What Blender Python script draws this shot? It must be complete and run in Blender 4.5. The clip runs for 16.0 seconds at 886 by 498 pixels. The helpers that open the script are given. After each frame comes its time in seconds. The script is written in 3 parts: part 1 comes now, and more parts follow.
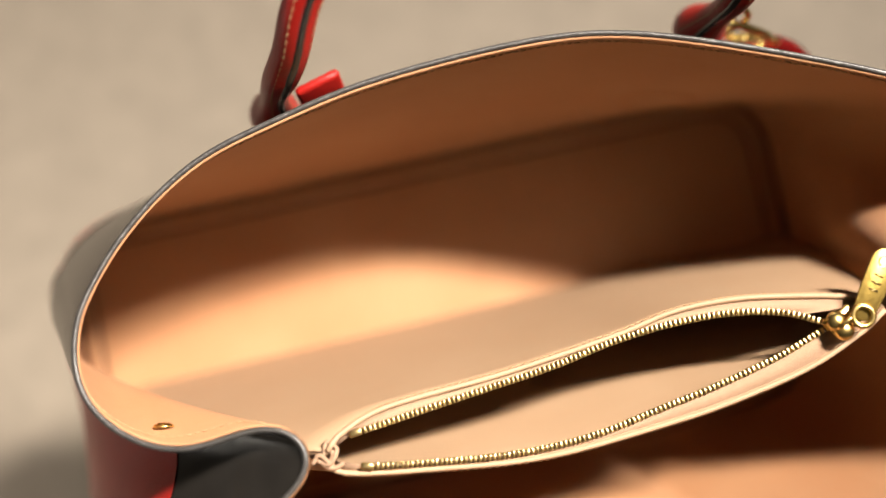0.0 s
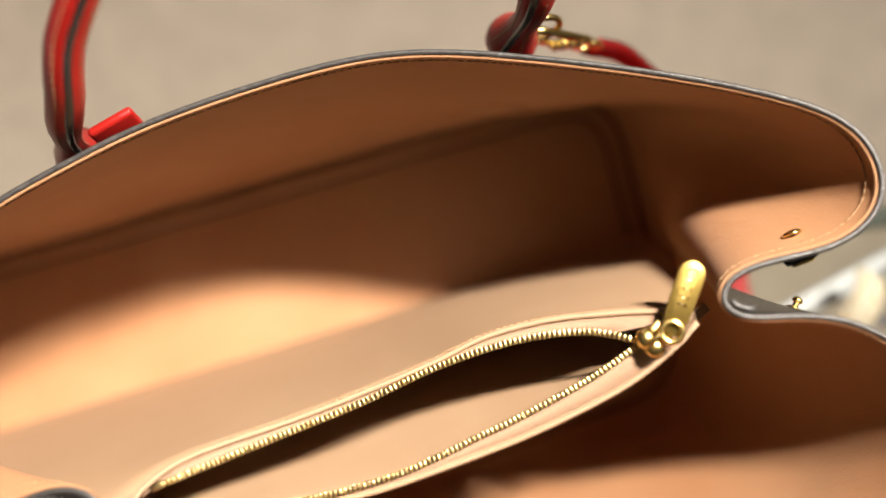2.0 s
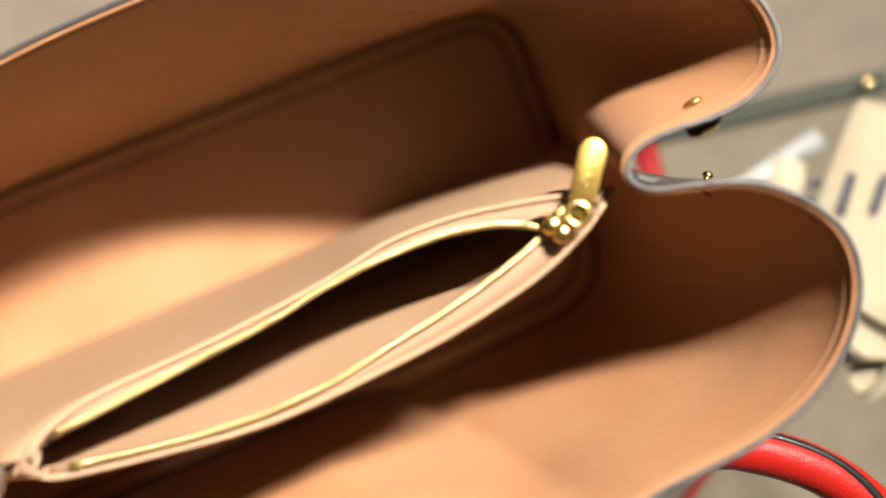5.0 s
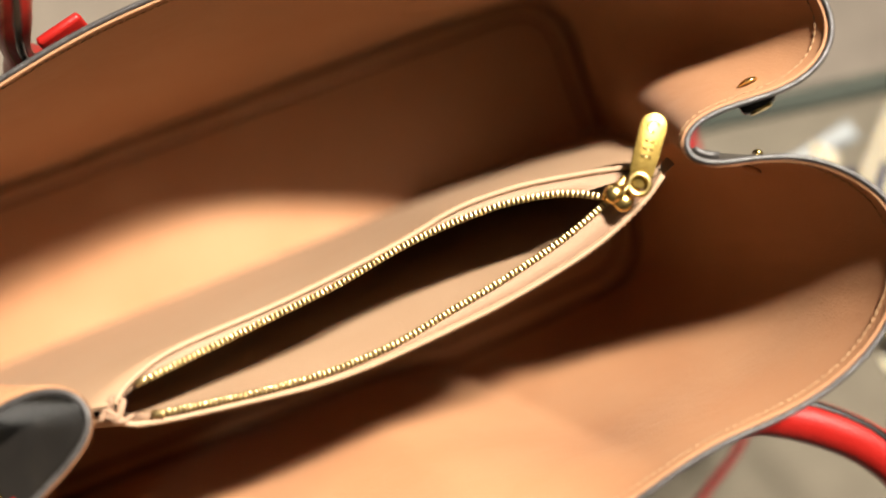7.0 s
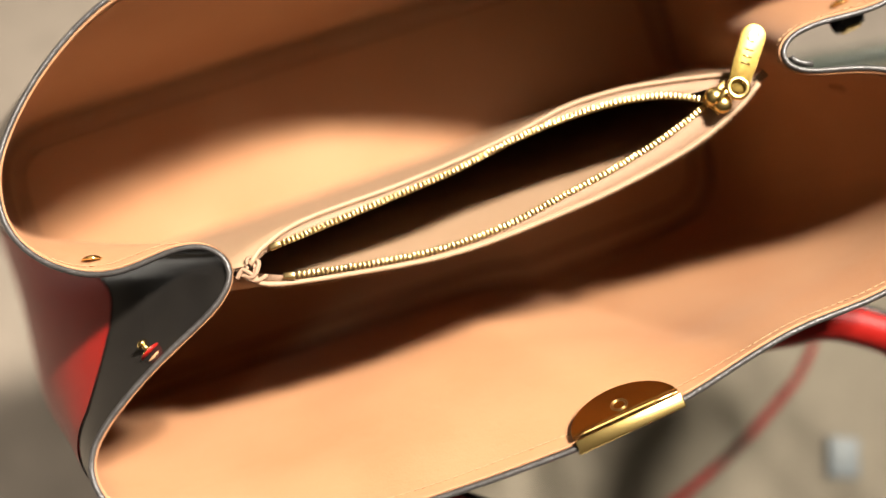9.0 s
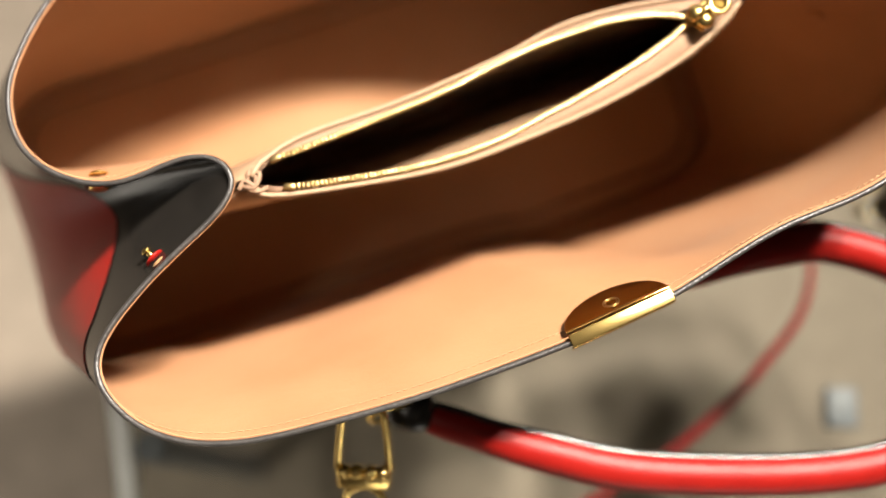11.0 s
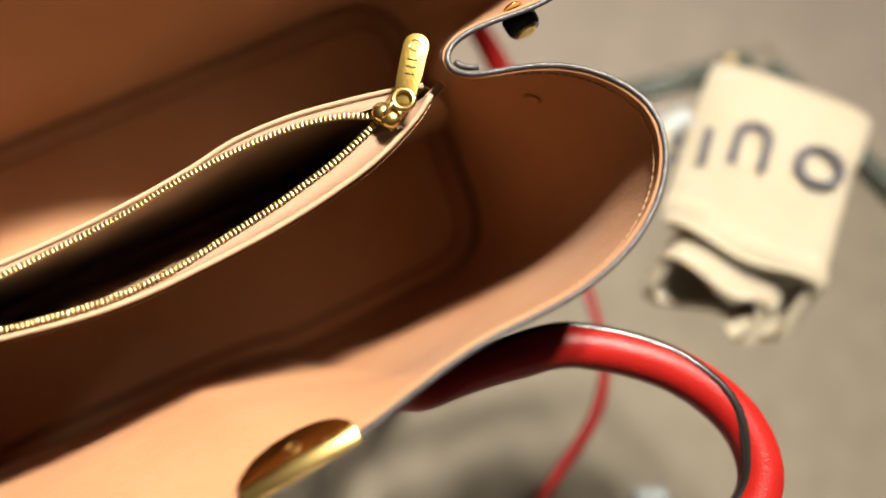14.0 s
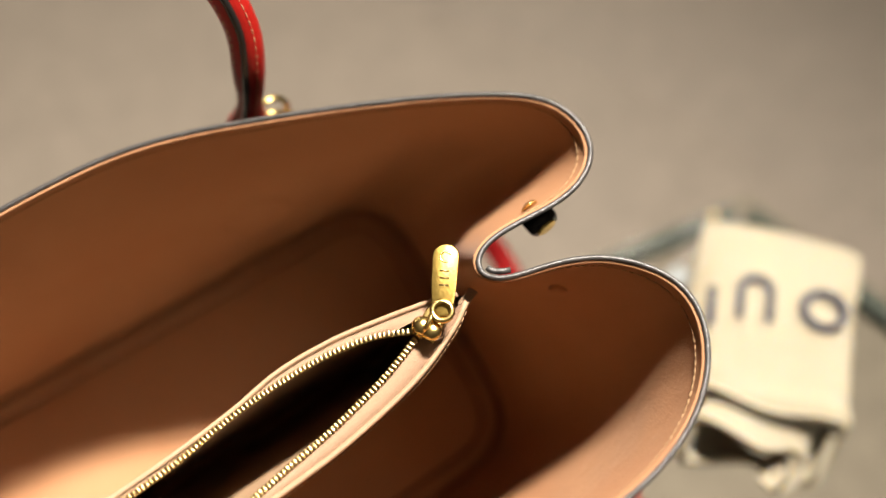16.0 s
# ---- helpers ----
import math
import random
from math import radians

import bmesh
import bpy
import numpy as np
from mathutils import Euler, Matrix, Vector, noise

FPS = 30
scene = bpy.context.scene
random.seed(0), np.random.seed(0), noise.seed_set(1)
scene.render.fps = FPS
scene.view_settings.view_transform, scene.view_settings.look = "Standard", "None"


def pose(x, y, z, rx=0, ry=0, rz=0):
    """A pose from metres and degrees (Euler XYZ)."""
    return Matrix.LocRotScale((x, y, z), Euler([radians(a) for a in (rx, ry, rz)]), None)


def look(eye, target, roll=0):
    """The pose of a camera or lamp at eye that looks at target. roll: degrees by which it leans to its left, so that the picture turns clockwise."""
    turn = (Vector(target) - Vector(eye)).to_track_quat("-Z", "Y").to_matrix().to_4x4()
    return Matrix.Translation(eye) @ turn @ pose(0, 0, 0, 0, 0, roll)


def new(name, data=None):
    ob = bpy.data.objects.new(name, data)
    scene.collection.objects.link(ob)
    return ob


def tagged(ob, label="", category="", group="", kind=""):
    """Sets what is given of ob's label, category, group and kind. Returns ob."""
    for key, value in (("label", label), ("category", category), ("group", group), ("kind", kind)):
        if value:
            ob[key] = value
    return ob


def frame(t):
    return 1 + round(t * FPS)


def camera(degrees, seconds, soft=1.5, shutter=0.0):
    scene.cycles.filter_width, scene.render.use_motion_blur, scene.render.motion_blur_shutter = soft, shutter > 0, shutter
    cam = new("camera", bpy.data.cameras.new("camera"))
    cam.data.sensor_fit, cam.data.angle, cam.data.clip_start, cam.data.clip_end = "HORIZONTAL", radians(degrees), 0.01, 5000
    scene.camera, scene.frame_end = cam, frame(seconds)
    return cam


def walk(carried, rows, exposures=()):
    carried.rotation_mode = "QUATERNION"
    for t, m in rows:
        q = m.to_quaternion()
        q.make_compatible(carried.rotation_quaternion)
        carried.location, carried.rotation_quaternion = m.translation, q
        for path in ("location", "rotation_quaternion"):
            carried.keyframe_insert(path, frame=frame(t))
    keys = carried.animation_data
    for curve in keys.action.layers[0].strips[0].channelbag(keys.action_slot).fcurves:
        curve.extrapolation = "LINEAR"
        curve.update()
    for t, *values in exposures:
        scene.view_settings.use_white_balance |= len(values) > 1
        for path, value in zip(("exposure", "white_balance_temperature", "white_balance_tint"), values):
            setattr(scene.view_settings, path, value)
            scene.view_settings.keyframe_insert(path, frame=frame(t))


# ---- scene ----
cam = camera(42.8, 16.0)
cam.data.dof.use_dof = True
cam.data.dof.focus_distance = 0.535
cam.data.dof.aperture_fstop = 1.75
PATH = [
    (0, (-0.069, -0.003, 0.752), (-0.017, 0.321, -1.221), -4.2),
    (0.5, (-0.058, -0.002, 0.744), (-0.006, 0.272, -1.236), -2.3),
    (1, (-0.018, -0.005, 0.735), (0.031, 0.25, -1.248), -3.3),
    (1.5, (0.004, -0.002, 0.737), (0.047, 0.284, -1.242), -6.7),
    (2, (0.023, 0.001, 0.738), (0.081, 0.283, -1.241), -5.4),
    (2.5, (0.057, 0.007, 0.733), (0.131, 0.275, -1.248), -4.1),
    (3, (0.07, 0.007, 0.725), (0.182, 0.249, -1.257), 4.5),
    (3.5, (0.08, -0.012, 0.725), (0.253, 0.235, -1.252), 11.1),
    (4, (0.062, -0.022, 0.713), (0.2, 0.198, -1.27), 8.2),
    (4.2, (0.055, -0.027, 0.707), (0.185, 0.195, -1.277), 6.7),
    (6.3, (0.013, -0.047, 0.719), (0.132, 0.179, -1.264), 5.1),
    (6.5, (0.009, -0.05, 0.721), (0.128, 0.191, -1.261), 4.3),
    (7, (-0.001, -0.046, 0.732), (0.129, 0.19, -1.25), 6.8),
    (7.5, (-0.007, -0.059, 0.743), (0.107, 0.182, -1.239), 4.5),
    (8, (-0.015, -0.078, 0.754), (0.106, 0.176, -1.227), 4.9),
    (8.5, (-0.039, -0.085, 0.763), (0.078, 0.189, -1.215), 3.5),
    (9, (-0.07, -0.095, 0.768), (0.048, 0.183, -1.209), 3.7),
    (9.2, (-0.085, -0.098, 0.768), (0.015, 0.152, -1.213), 2.6),
    (11.3, (-0.092, -0.183, 0.77), (0.06, 0.237, -1.179), -0.5),
    (11.5, (-0.076, -0.185, 0.773), (0.06, 0.237, -1.177), -2.8),
    (12, (-0.025, -0.201, 0.761), (0.079, 0.274, -1.179), -8.6),
    (12.5, (0.001, -0.194, 0.746), (0.157, 0.27, -1.193), -3.9),
    (13, (0.032, -0.203, 0.736), (0.236, 0.322, -1.183), -2.9),
    (13.5, (0.042, -0.203, 0.726), (0.252, 0.336, -1.189), -4.0),
    (14, (0.052, -0.19, 0.717), (0.283, 0.31, -1.206), -0.4),
    (14.5, (0.068, -0.172, 0.716), (0.336, 0.367, -1.191), 0.8),
    (15, (0.075, -0.153, 0.73), (0.361, 0.446, -1.157), -1.3),
    (15.5, (0.055, -0.112, 0.736), (0.408, 0.426, -1.158), 2.8),
    (16, (0.02, -0.146, 0.731), (0.47, 0.519, -1.101), 0.7),
]
walk(cam, [(t, look(e, g, r)) for t, e, g, r in PATH])

# ---- light ----
world = bpy.data.worlds.new("room_air")
scene.world = world
world.use_nodes = True
world.node_tree.nodes["Background"].inputs[0].default_value = (1.0, 0.93, 0.82, 1)
world.node_tree.nodes["Background"].inputs[1].default_value = 0.012


def ceiling_lamp(x, y, z, tx, ty, watts, size):
    d = bpy.data.lights.new("ceiling_lamp", "AREA")
    d.shape, d.size, d.energy, d.color = "DISK", size, watts, (1.0, 0.90, 0.79)
    d.spread = radians(60)
    ob = new("ceiling_lamp", d)
    ob.matrix_world = look((x, y, z), (tx, ty, 0.1))
    return tagged(ob, "warm white ceiling spot lamp shining down", "lamp", "ceiling lamps")


ceiling_lamp(1.27, 0.76, 2.62, -0.24, -0.08, 26.5, 0.25)
ceiling_lamp(1.60, 0.64, 2.62, -0.24, -0.08, 22, 0.25)


# unseen light added to soften the bag's shadow on the floor
def floor_fill(x, y, watts):
    d = bpy.data.lights.new("floor_fill", "AREA")
    d.shape, d.size, d.energy, d.color = "DISK", 0.25, watts, (1.0, 0.90, 0.79)
    d.spread = radians(40)
    ob = new("floor_fill", d)
    ob.matrix_world = look((x, y, 2.7), (x + 0.01, y, 0))
    return tagged(ob, "warm white fill light added above the floor", "lamp", "ceiling lamps")


floor_fill(-1.0, -0.35, 6)


# added fill, no such lamps known: lifts the bag's outside, near edge and floor
def fill_panel(x, y, z, high, watts):
    d = bpy.data.lights.new("fill_panel", "AREA")
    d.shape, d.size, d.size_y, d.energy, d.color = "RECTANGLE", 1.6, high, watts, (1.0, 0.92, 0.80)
    ob = new("fill_panel", d)
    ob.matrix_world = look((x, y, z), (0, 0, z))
    return tagged(ob, "broad warm fill panel added near the wall", "lamp", "wall lamps")


fill_panel(-2.85, 0.3, -0.15, 0.45, 9)
fill_panel(-0.3, -2.85, -0.15, 0.45, 14)
fill_panel(0.2, 2.85, 0.45, 0.5, 11)



# ---- materials ----
def mat(name, colour, rough=0.5, metal=0.0, second=None, scale=30.0, bump=0.0, bscale=400.0, coat=0.0, mix=0.5):
    m = bpy.data.materials.new(name)
    m.use_nodes = True
    nt = m.node_tree
    b = nt.nodes["Principled BSDF"]
    b.inputs["Roughness"].default_value, b.inputs["Metallic"].default_value = rough, metal
    b.inputs["Coat Weight"].default_value = coat
    tc = nt.nodes.new("ShaderNodeTexCoord")
    n1 = nt.nodes.new("ShaderNodeTexNoise")
    n1.inputs["Scale"].default_value, n1.inputs["Detail"].default_value = scale, 6
    nt.links.new(tc.outputs["Object"], n1.inputs["Vector"])
    ramp = nt.nodes.new("ShaderNodeMapRange")
    ramp.inputs[1].default_value, ramp.inputs[2].default_value = 0.3, 0.7
    ramp.inputs[4].default_value = mix
    nt.links.new(n1.outputs[0], ramp.inputs[0])
    mx = nt.nodes.new("ShaderNodeMix")
    mx.data_type = "RGBA"
    mx.inputs[6].default_value = (*colour, 1)
    mx.inputs[7].default_value = (*(second or [c * 0.8 for c in colour]), 1)
    nt.links.new(ramp.outputs[0], mx.inputs[0])
    nt.links.new(mx.outputs[2], b.inputs["Base Color"])
    if bump:
        n2 = nt.nodes.new("ShaderNodeTexNoise")
        n2.inputs["Scale"].default_value, n2.inputs["Detail"].default_value = bscale, 4
        nt.links.new(tc.outputs["Object"], n2.inputs["Vector"])
        bp = nt.nodes.new("ShaderNodeBump")
        bp.inputs["Strength"].default_value, bp.inputs["Distance"].default_value = bump, 0.001
        nt.links.new(n2.outputs[0], bp.inputs["Height"])
        nt.links.new(bp.outputs[0], b.inputs["Normal"])
    return m


TAN = mat("tan_lining", (0.345, 0.181, 0.090), 0.70, second=(0.295, 0.130, 0.056), scale=14, bump=0.25, bscale=900, mix=0.6)
TAN.node_tree.nodes["Principled BSDF"].inputs["Sheen Weight"].default_value = 0.04
TAN.node_tree.nodes["Principled BSDF"].inputs["Specular IOR Level"].default_value = 0.3
TAN.node_tree.nodes["Principled BSDF"].inputs["Sheen Roughness"].default_value = 0.4
tn = TAN.node_tree.nodes
for sc, st, ds in ((38, 0.16, 0.005), (140, 0.16, 0.0016)):
    # soft puckers in the lining
    n_p, b_p = tn.new("ShaderNodeTexNoise"), tn.new("ShaderNodeBump")
    n_p.inputs["Scale"].default_value, n_p.inputs["Detail"].default_value = sc, 3
    b_p.inputs["Strength"].default_value, b_p.inputs["Distance"].default_value = st, ds
    TAN.node_tree.links.new(tn["Texture Coordinate"].outputs["Object"], n_p.inputs["Vector"])
    TAN.node_tree.links.new(n_p.outputs[0], b_p.inputs["Height"])
    old = tn["Principled BSDF"].inputs["Normal"].links[0].from_socket
    TAN.node_tree.links.new(old, b_p.inputs["Normal"])
    TAN.node_tree.links.new(b_p.outputs[0], tn["Principled BSDF"].inputs["Normal"])
NUDE = mat("pocket_leather", (0.320, 0.212, 0.129), 0.6, second=(0.285, 0.178, 0.101), scale=25, bump=0.2, bscale=900)
TAPE = mat("zip_tape", (0.285, 0.180, 0.114), 0.85, second=(0.250, 0.151, 0.090), scale=300, bump=0.5, bscale=1500)
SEAM = mat("dark_seam", (0.035, 0.011, 0.004), 0.9)
RED = mat("red_leather", (0.27, 0.010, 0.007), 0.36, second=(0.18, 0.006, 0.005), scale=60, bump=0.35, bscale=700)
BLACK = mat("black_leather", (0.010, 0.009, 0.008), 0.24, second=(0.018, 0.016, 0.014), scale=60, bump=0.12, bscale=500)
STRAPRED = mat("strap_leather", (0.19, 0.005, 0.005), 0.55, second=(0.14, 0.003, 0.004), scale=60, bump=0.3, bscale=700)
for m_red in (RED, STRAPRED):
    m_red.node_tree.nodes["Principled BSDF"].inputs["Specular IOR Level"].default_value = 0.22
EDGE = mat("edge_paint", (0.024, 0.022, 0.021), 0.40, second=(0.070, 0.066, 0.062), scale=260, bump=0.4, bscale=500)
GOLD = mat("gold_metal", (0.80, 0.59, 0.22), 0.24, 1.0, second=(0.72, 0.51, 0.16), scale=120, bump=0.05, bscale=600)
TABGOLD = mat("worn_gold", (0.27, 0.185, 0.048), 0.38, 1.0, second=(0.20, 0.135, 0.034), scale=150, bump=0.15, bscale=700)
MIRROR = mat("polished_gold", (0.74, 0.50, 0.17), 0.07, 1.0, second=(0.70, 0.46, 0.15), scale=120)
BRASS = mat("brass_teeth", (0.56, 0.42, 0.19), 0.30, 1.0, second=(0.40, 0.285, 0.115), scale=500)
FLOOR = mat("beige_floor", (0.225, 0.190, 0.148), 0.75, second=(0.140, 0.117, 0.090), scale=42, mix=0.8, bump=0.4, bscale=160)
CANVAS = mat("cream_canvas", (0.325, 0.295, 0.218), 0.9, second=(0.275, 0.242, 0.166), scale=20, bump=0.5, bscale=900)
cn = CANVAS.node_tree.nodes["Principled BSDF"]
cn.inputs["Subsurface Weight"].default_value, cn.inputs["Subsurface Scale"].default_value = 0.6, 0.008
cn.inputs["Subsurface Radius"].default_value = (1.0, 0.75, 0.4)
NAVY = mat("navy_print", (0.04, 0.04, 0.052), 0.8)
THREAD = mat("cream_thread", (0.36, 0.225, 0.115), 0.85)
FRAMEM = mat("grey_metal", (0.045, 0.052, 0.045), 0.85, 0.0)
FRAMEM.node_tree.nodes["Principled BSDF"].inputs["Specular IOR Level"].default_value = 0.2


# ---- building helpers ----
def mesh_ob(name, verts, faces, material, parent=None, label="", smooth=True):
    me = bpy.data.meshes.new(name)
    me.from_pydata([tuple(map(float, v)) for v in verts], [], faces)
    me.update()
    if smooth:
        me.shade_smooth()
    me.materials.append(material)
    ob = new(name, me)
    if parent:
        ob.parent = parent
    if label:
        ob["label"] = label
    return ob


def part(name, bm, material, parent, label="", smooth=True):
    me = bpy.data.meshes.new(name)
    bm.to_mesh(me)
    bm.free()
    if smooth:
        me.shade_smooth()
    me.materials.append(material)
    ob = new(name, me)
    ob.parent = parent
    if label:
        ob["label"] = label
    return ob


def spline(pts, n, closed=False):
    """n points spread evenly along a Catmull-Rom curve."""
    p = np.array(pts, float)
    if closed:
        p = np.vstack([p[-1:], p, p[:2]])
    else:
        p = np.vstack([2 * p[:1] - p[1:2], p, 2 * p[-1:] - p[-2:-1]])
    fine = []
    for i in range(1, len(p) - 2):
        for u in np.linspace(0, 1, 24, endpoint=False):
            a, b, c, d = p[i - 1:i + 3]
            fine.append(0.5 * (2 * b + (c - a) * u + (2 * a - 5 * b + 4 * c - d) * u * u + (3 * b - a - 3 * c + d) * u ** 3))
    if not closed:
        fine.append(p[-2])
    else:
        fine.append(fine[0])
    fine = np.array(fine)
    s = np.concatenate([[0], np.cumsum(np.linalg.norm(np.diff(fine, axis=0), axis=1))])
    at = np.linspace(0, s[-1], n, endpoint=not closed)
    return np.stack([np.interp(at, s, fine[:, k]) for k in range(fine.shape[1])], 1)


def grid_faces(rows, cols, closed=False, flip=False):
    out = []
    for i in range(rows - 1):
        for j in range(cols if closed else cols - 1):
            k = (j + 1) % cols
            f = (i * cols + j, i * cols + k, (i + 1) * cols + k, (i + 1) * cols + j)
            out.append(f[::-1] if flip else f)
    return out


def tube(name, path, radius, material, parent, label="", closed=False, sides=8, flat=1.0, up=(0, 0, 1)):
    """A tube along a path; radius may be one number or one per point; flat squeezes it along up."""
    p = np.array(path, float)
    n = len(p)
    r = np.full(n, radius) if np.isscalar(radius) else np.array(radius, float)
    if closed:
        tan = np.roll(p, -1, 0) - np.roll(p, 1, 0)
    else:
        tan = np.gradient(p, axis=0)
    tan /= np.linalg.norm(tan, axis=1)[:, None] + 1e-12
    side = np.cross(tan, np.array(up, float))
    side /= np.linalg.norm(side, axis=1)[:, None] + 1e-9
    top = np.cross(side, tan)
    verts = []
    for i in range(n):
        for k in range(sides):
            a = 2 * math.pi * k / sides
            verts.append(p[i] + r[i] * (math.cos(a) * side[i] + flat * math.sin(a) * top[i]))
    faces = grid_faces(n, sides, True)
    if closed:
        faces += [((n - 1) * sides + k, (n - 1) * sides + (k + 1) % sides, (k + 1) % sides, k) for k in range(sides)]
    else:
        faces += [tuple(range(sides))[::-1], tuple((n - 1) * sides + k for k in range(sides))]
    return mesh_ob(name, verts, faces, material, parent, label)


def box(bm, size, m=Matrix(), bevel=0.0):
    got = bmesh.ops.create_cube(bm, size=1, matrix=m @ Matrix.Diagonal((*size, 1)))
    if bevel:
        edges = list({e for v in got["verts"] for e in v.link_edges})
        bmesh.ops.bevel(bm, geom=edges, offset=bevel, segments=2, affect="EDGES", profile=0.5)


def thing(name, label, category, group="", at=(0, 0, 0)):
    ob = new(name)
    ob.location = at
    return tagged(ob, label, category, group)


# ---- room ----
def plane(name, corners, material, label):
    return tagged(mesh_ob(name, corners, [(0, 1, 2, 3)], material, smooth=False), label, name.split("_")[0], kind="structure")


WALLP = mat("wall_paint", (0.36, 0.335, 0.295), 0.9, second=(0.31, 0.29, 0.255), scale=3)
plane("floor", [(-3, -3, -0.45), (3, -3, -0.45), (3, 3, -0.45), (-3, 3, -0.45)], FLOOR, "mottled beige floor under the glass table")
for nm, c in (("wall_north", (0, 3.05, 6.2, 0.1)), ("wall_south", (0, -3.05, 6.2, 0.1)), ("wall_east", (3.05, 0, 0.1, 6)), ("wall_west", (-3.05, 0, 0.1, 6))):
    bm = bmesh.new()
    box(bm, (c[2], c[3], 3.2), pose(c[0], c[1], 1.15))
    tagged(part(nm, bm, WALLP, None, smooth=False), "plain pale painted wall", "wall", kind="structure")
bm = bmesh.new()
box(bm, (6.2, 6.2, 0.1), pose(0, 0, 2.8))
CEILP = mat("ceiling_paint", (0.42, 0.39, 0.35), 0.9, scale=4)
tagged(part("ceiling", bm, CEILP, None, smooth=False), "plain pale painted ceiling", "ceiling", kind="structure")

# ---- handbag ----
BAG = thing("handbag", "open red and black leather handbag with tan lining", "handbag")
RIM_FAR = [(-.225, .088), (-.198, .121), (-.16, .148), (-.129, .157), (-.075, .168), (-.002, .171), (.05, .165), (.112, .141), (.18, .107), (.226, .076), (.234, .058)]
RIM_RIGHT = [(.234, .058), (.232, .040), (.219, .028), (.2, .024), (.174, .026), (.157, .025), (.147, .019), (.146, .008), (.157, .001), (.184, -.006), (.205, -.018), (.221, -.04), (.222, -.06)]
RIM_NEAR = [(.222, -.06), (.211, -.079), (.186, -.098), (.15, -.108), (.108, -.109), (.076, -.115), (.041, -.123), (-.008, -.127), (-.08, -.127), (-.123, -.124), (-.165, -.1195), (-.190, -.112), (-.212, -.097), (-.224, -.075)]
RIM_LEFT = [(-.224, -.075), (-.223, -.06), (-.208, -.046), (-.18, -.029), (-.148, -.014), (-.133, -.001), (-.134, .01), (-.142, .02), (-.16, .023), (-.184, .020), (-.202, .025), (-.221, .041), (-.229, .061), (-.225, .088)]
Z0, ZR = 0.012, 0.240
NW, NG = 90, 70
# the base is a slightly skewed rounded oblong: far left, far right, near right, near left
QUAD = [(-.293, .184), (.181, .177), (.166, -.024), (-.294, -.018)]
RC = 0.045


def corner(k, u0, u1, n=7):
    """Part of the rounded corner k of the base, from share u0 to u1 of its bend."""
    c, a, b = (np.array(QUAD[i % 4]) for i in (k, k - 1, k + 1))
    p0 = c + (a - c) / np.linalg.norm(a - c) * RC
    p1 = c + (b - c) / np.linalg.norm(b - c) * RC
    return [tuple((1 - u) ** 2 * p0 + 2 * u * (1 - u) * c + u * u * p1) for u in np.linspace(u0, u1, n)]


BASE_FAR = corner(0, 0.4, 1) + corner(1, 0, 0.6)
BASE_RIGHT = corner(1, 0.6, 1) + corner(2, 0, 0.4)
BASE_NEAR = corner(2, 0.4, 1) + corner(3, 0, 0.6)
BASE_LEFT = corner(3, 0.6, 1) + corner(0, 0, 0.4)


def poly(pts, n):
    p = np.array(pts)
    s = np.concatenate([[0], np.cumsum(np.linalg.norm(np.diff(p, axis=0), axis=1))])
    at = np.linspace(0, s[-1], n)
    return np.stack([np.interp(at, s, p[:, 0]), np.interp(at, s, p[:, 1])], 1)


def ring(fn, parts):
    return np.vstack([fn(p, n + 1)[:-1] for p, n in zip(parts, (NW, NG, NW, NG))])


RIM = ring(spline, (RIM_FAR, RIM_RIGHT, RIM_NEAR, RIM_LEFT))
BASE = ring(poly, (BASE_FAR, BASE_RIGHT, BASE_NEAR, BASE_LEFT))
NL = len(RIM)
for _ in range(10):
    RIM = 0.25 * np.roll(RIM, 1, 0) + 0.5 * RIM + 0.25 * np.roll(RIM, -1, 0)
# how strongly each column belongs to a gusset's inward fold
FOLD = np.concatenate([np.zeros(NW), np.sin(np.linspace(0, math.pi, NG)) ** 0.7, np.zeros(NW), np.sin(np.linspace(0, math.pi, NG)) ** 0.7])


# the far edge sags a little between its corners
DIP = np.concatenate([0.011 * np.sin(np.linspace(0, math.pi, NW)), np.zeros(2 * NG + NW)])
NEAR_W = np.concatenate([np.zeros(NW + NG), np.sin(np.linspace(0, math.pi, NW)) ** 0.6, np.zeros(NG)])
SWELL = np.clip((-0.10 - RIM[:, 0]) / 0.10, 0, 1) * (1 - FOLD)

# the right gusset keeps its fold further down than the left one
FOLD_POWER = np.concatenate([np.full(NW + NG + NW // 2, 0.40), np.full(NL - NW - NG - NW // 2, 0.9)])
# the near wall stands steep below its flared edge, but bellies out towards the right corner
BELLY = np.interp(RIM[:, 0], (-0.15, 0.02, 0.085), (0.45, 0.70, -0.5))


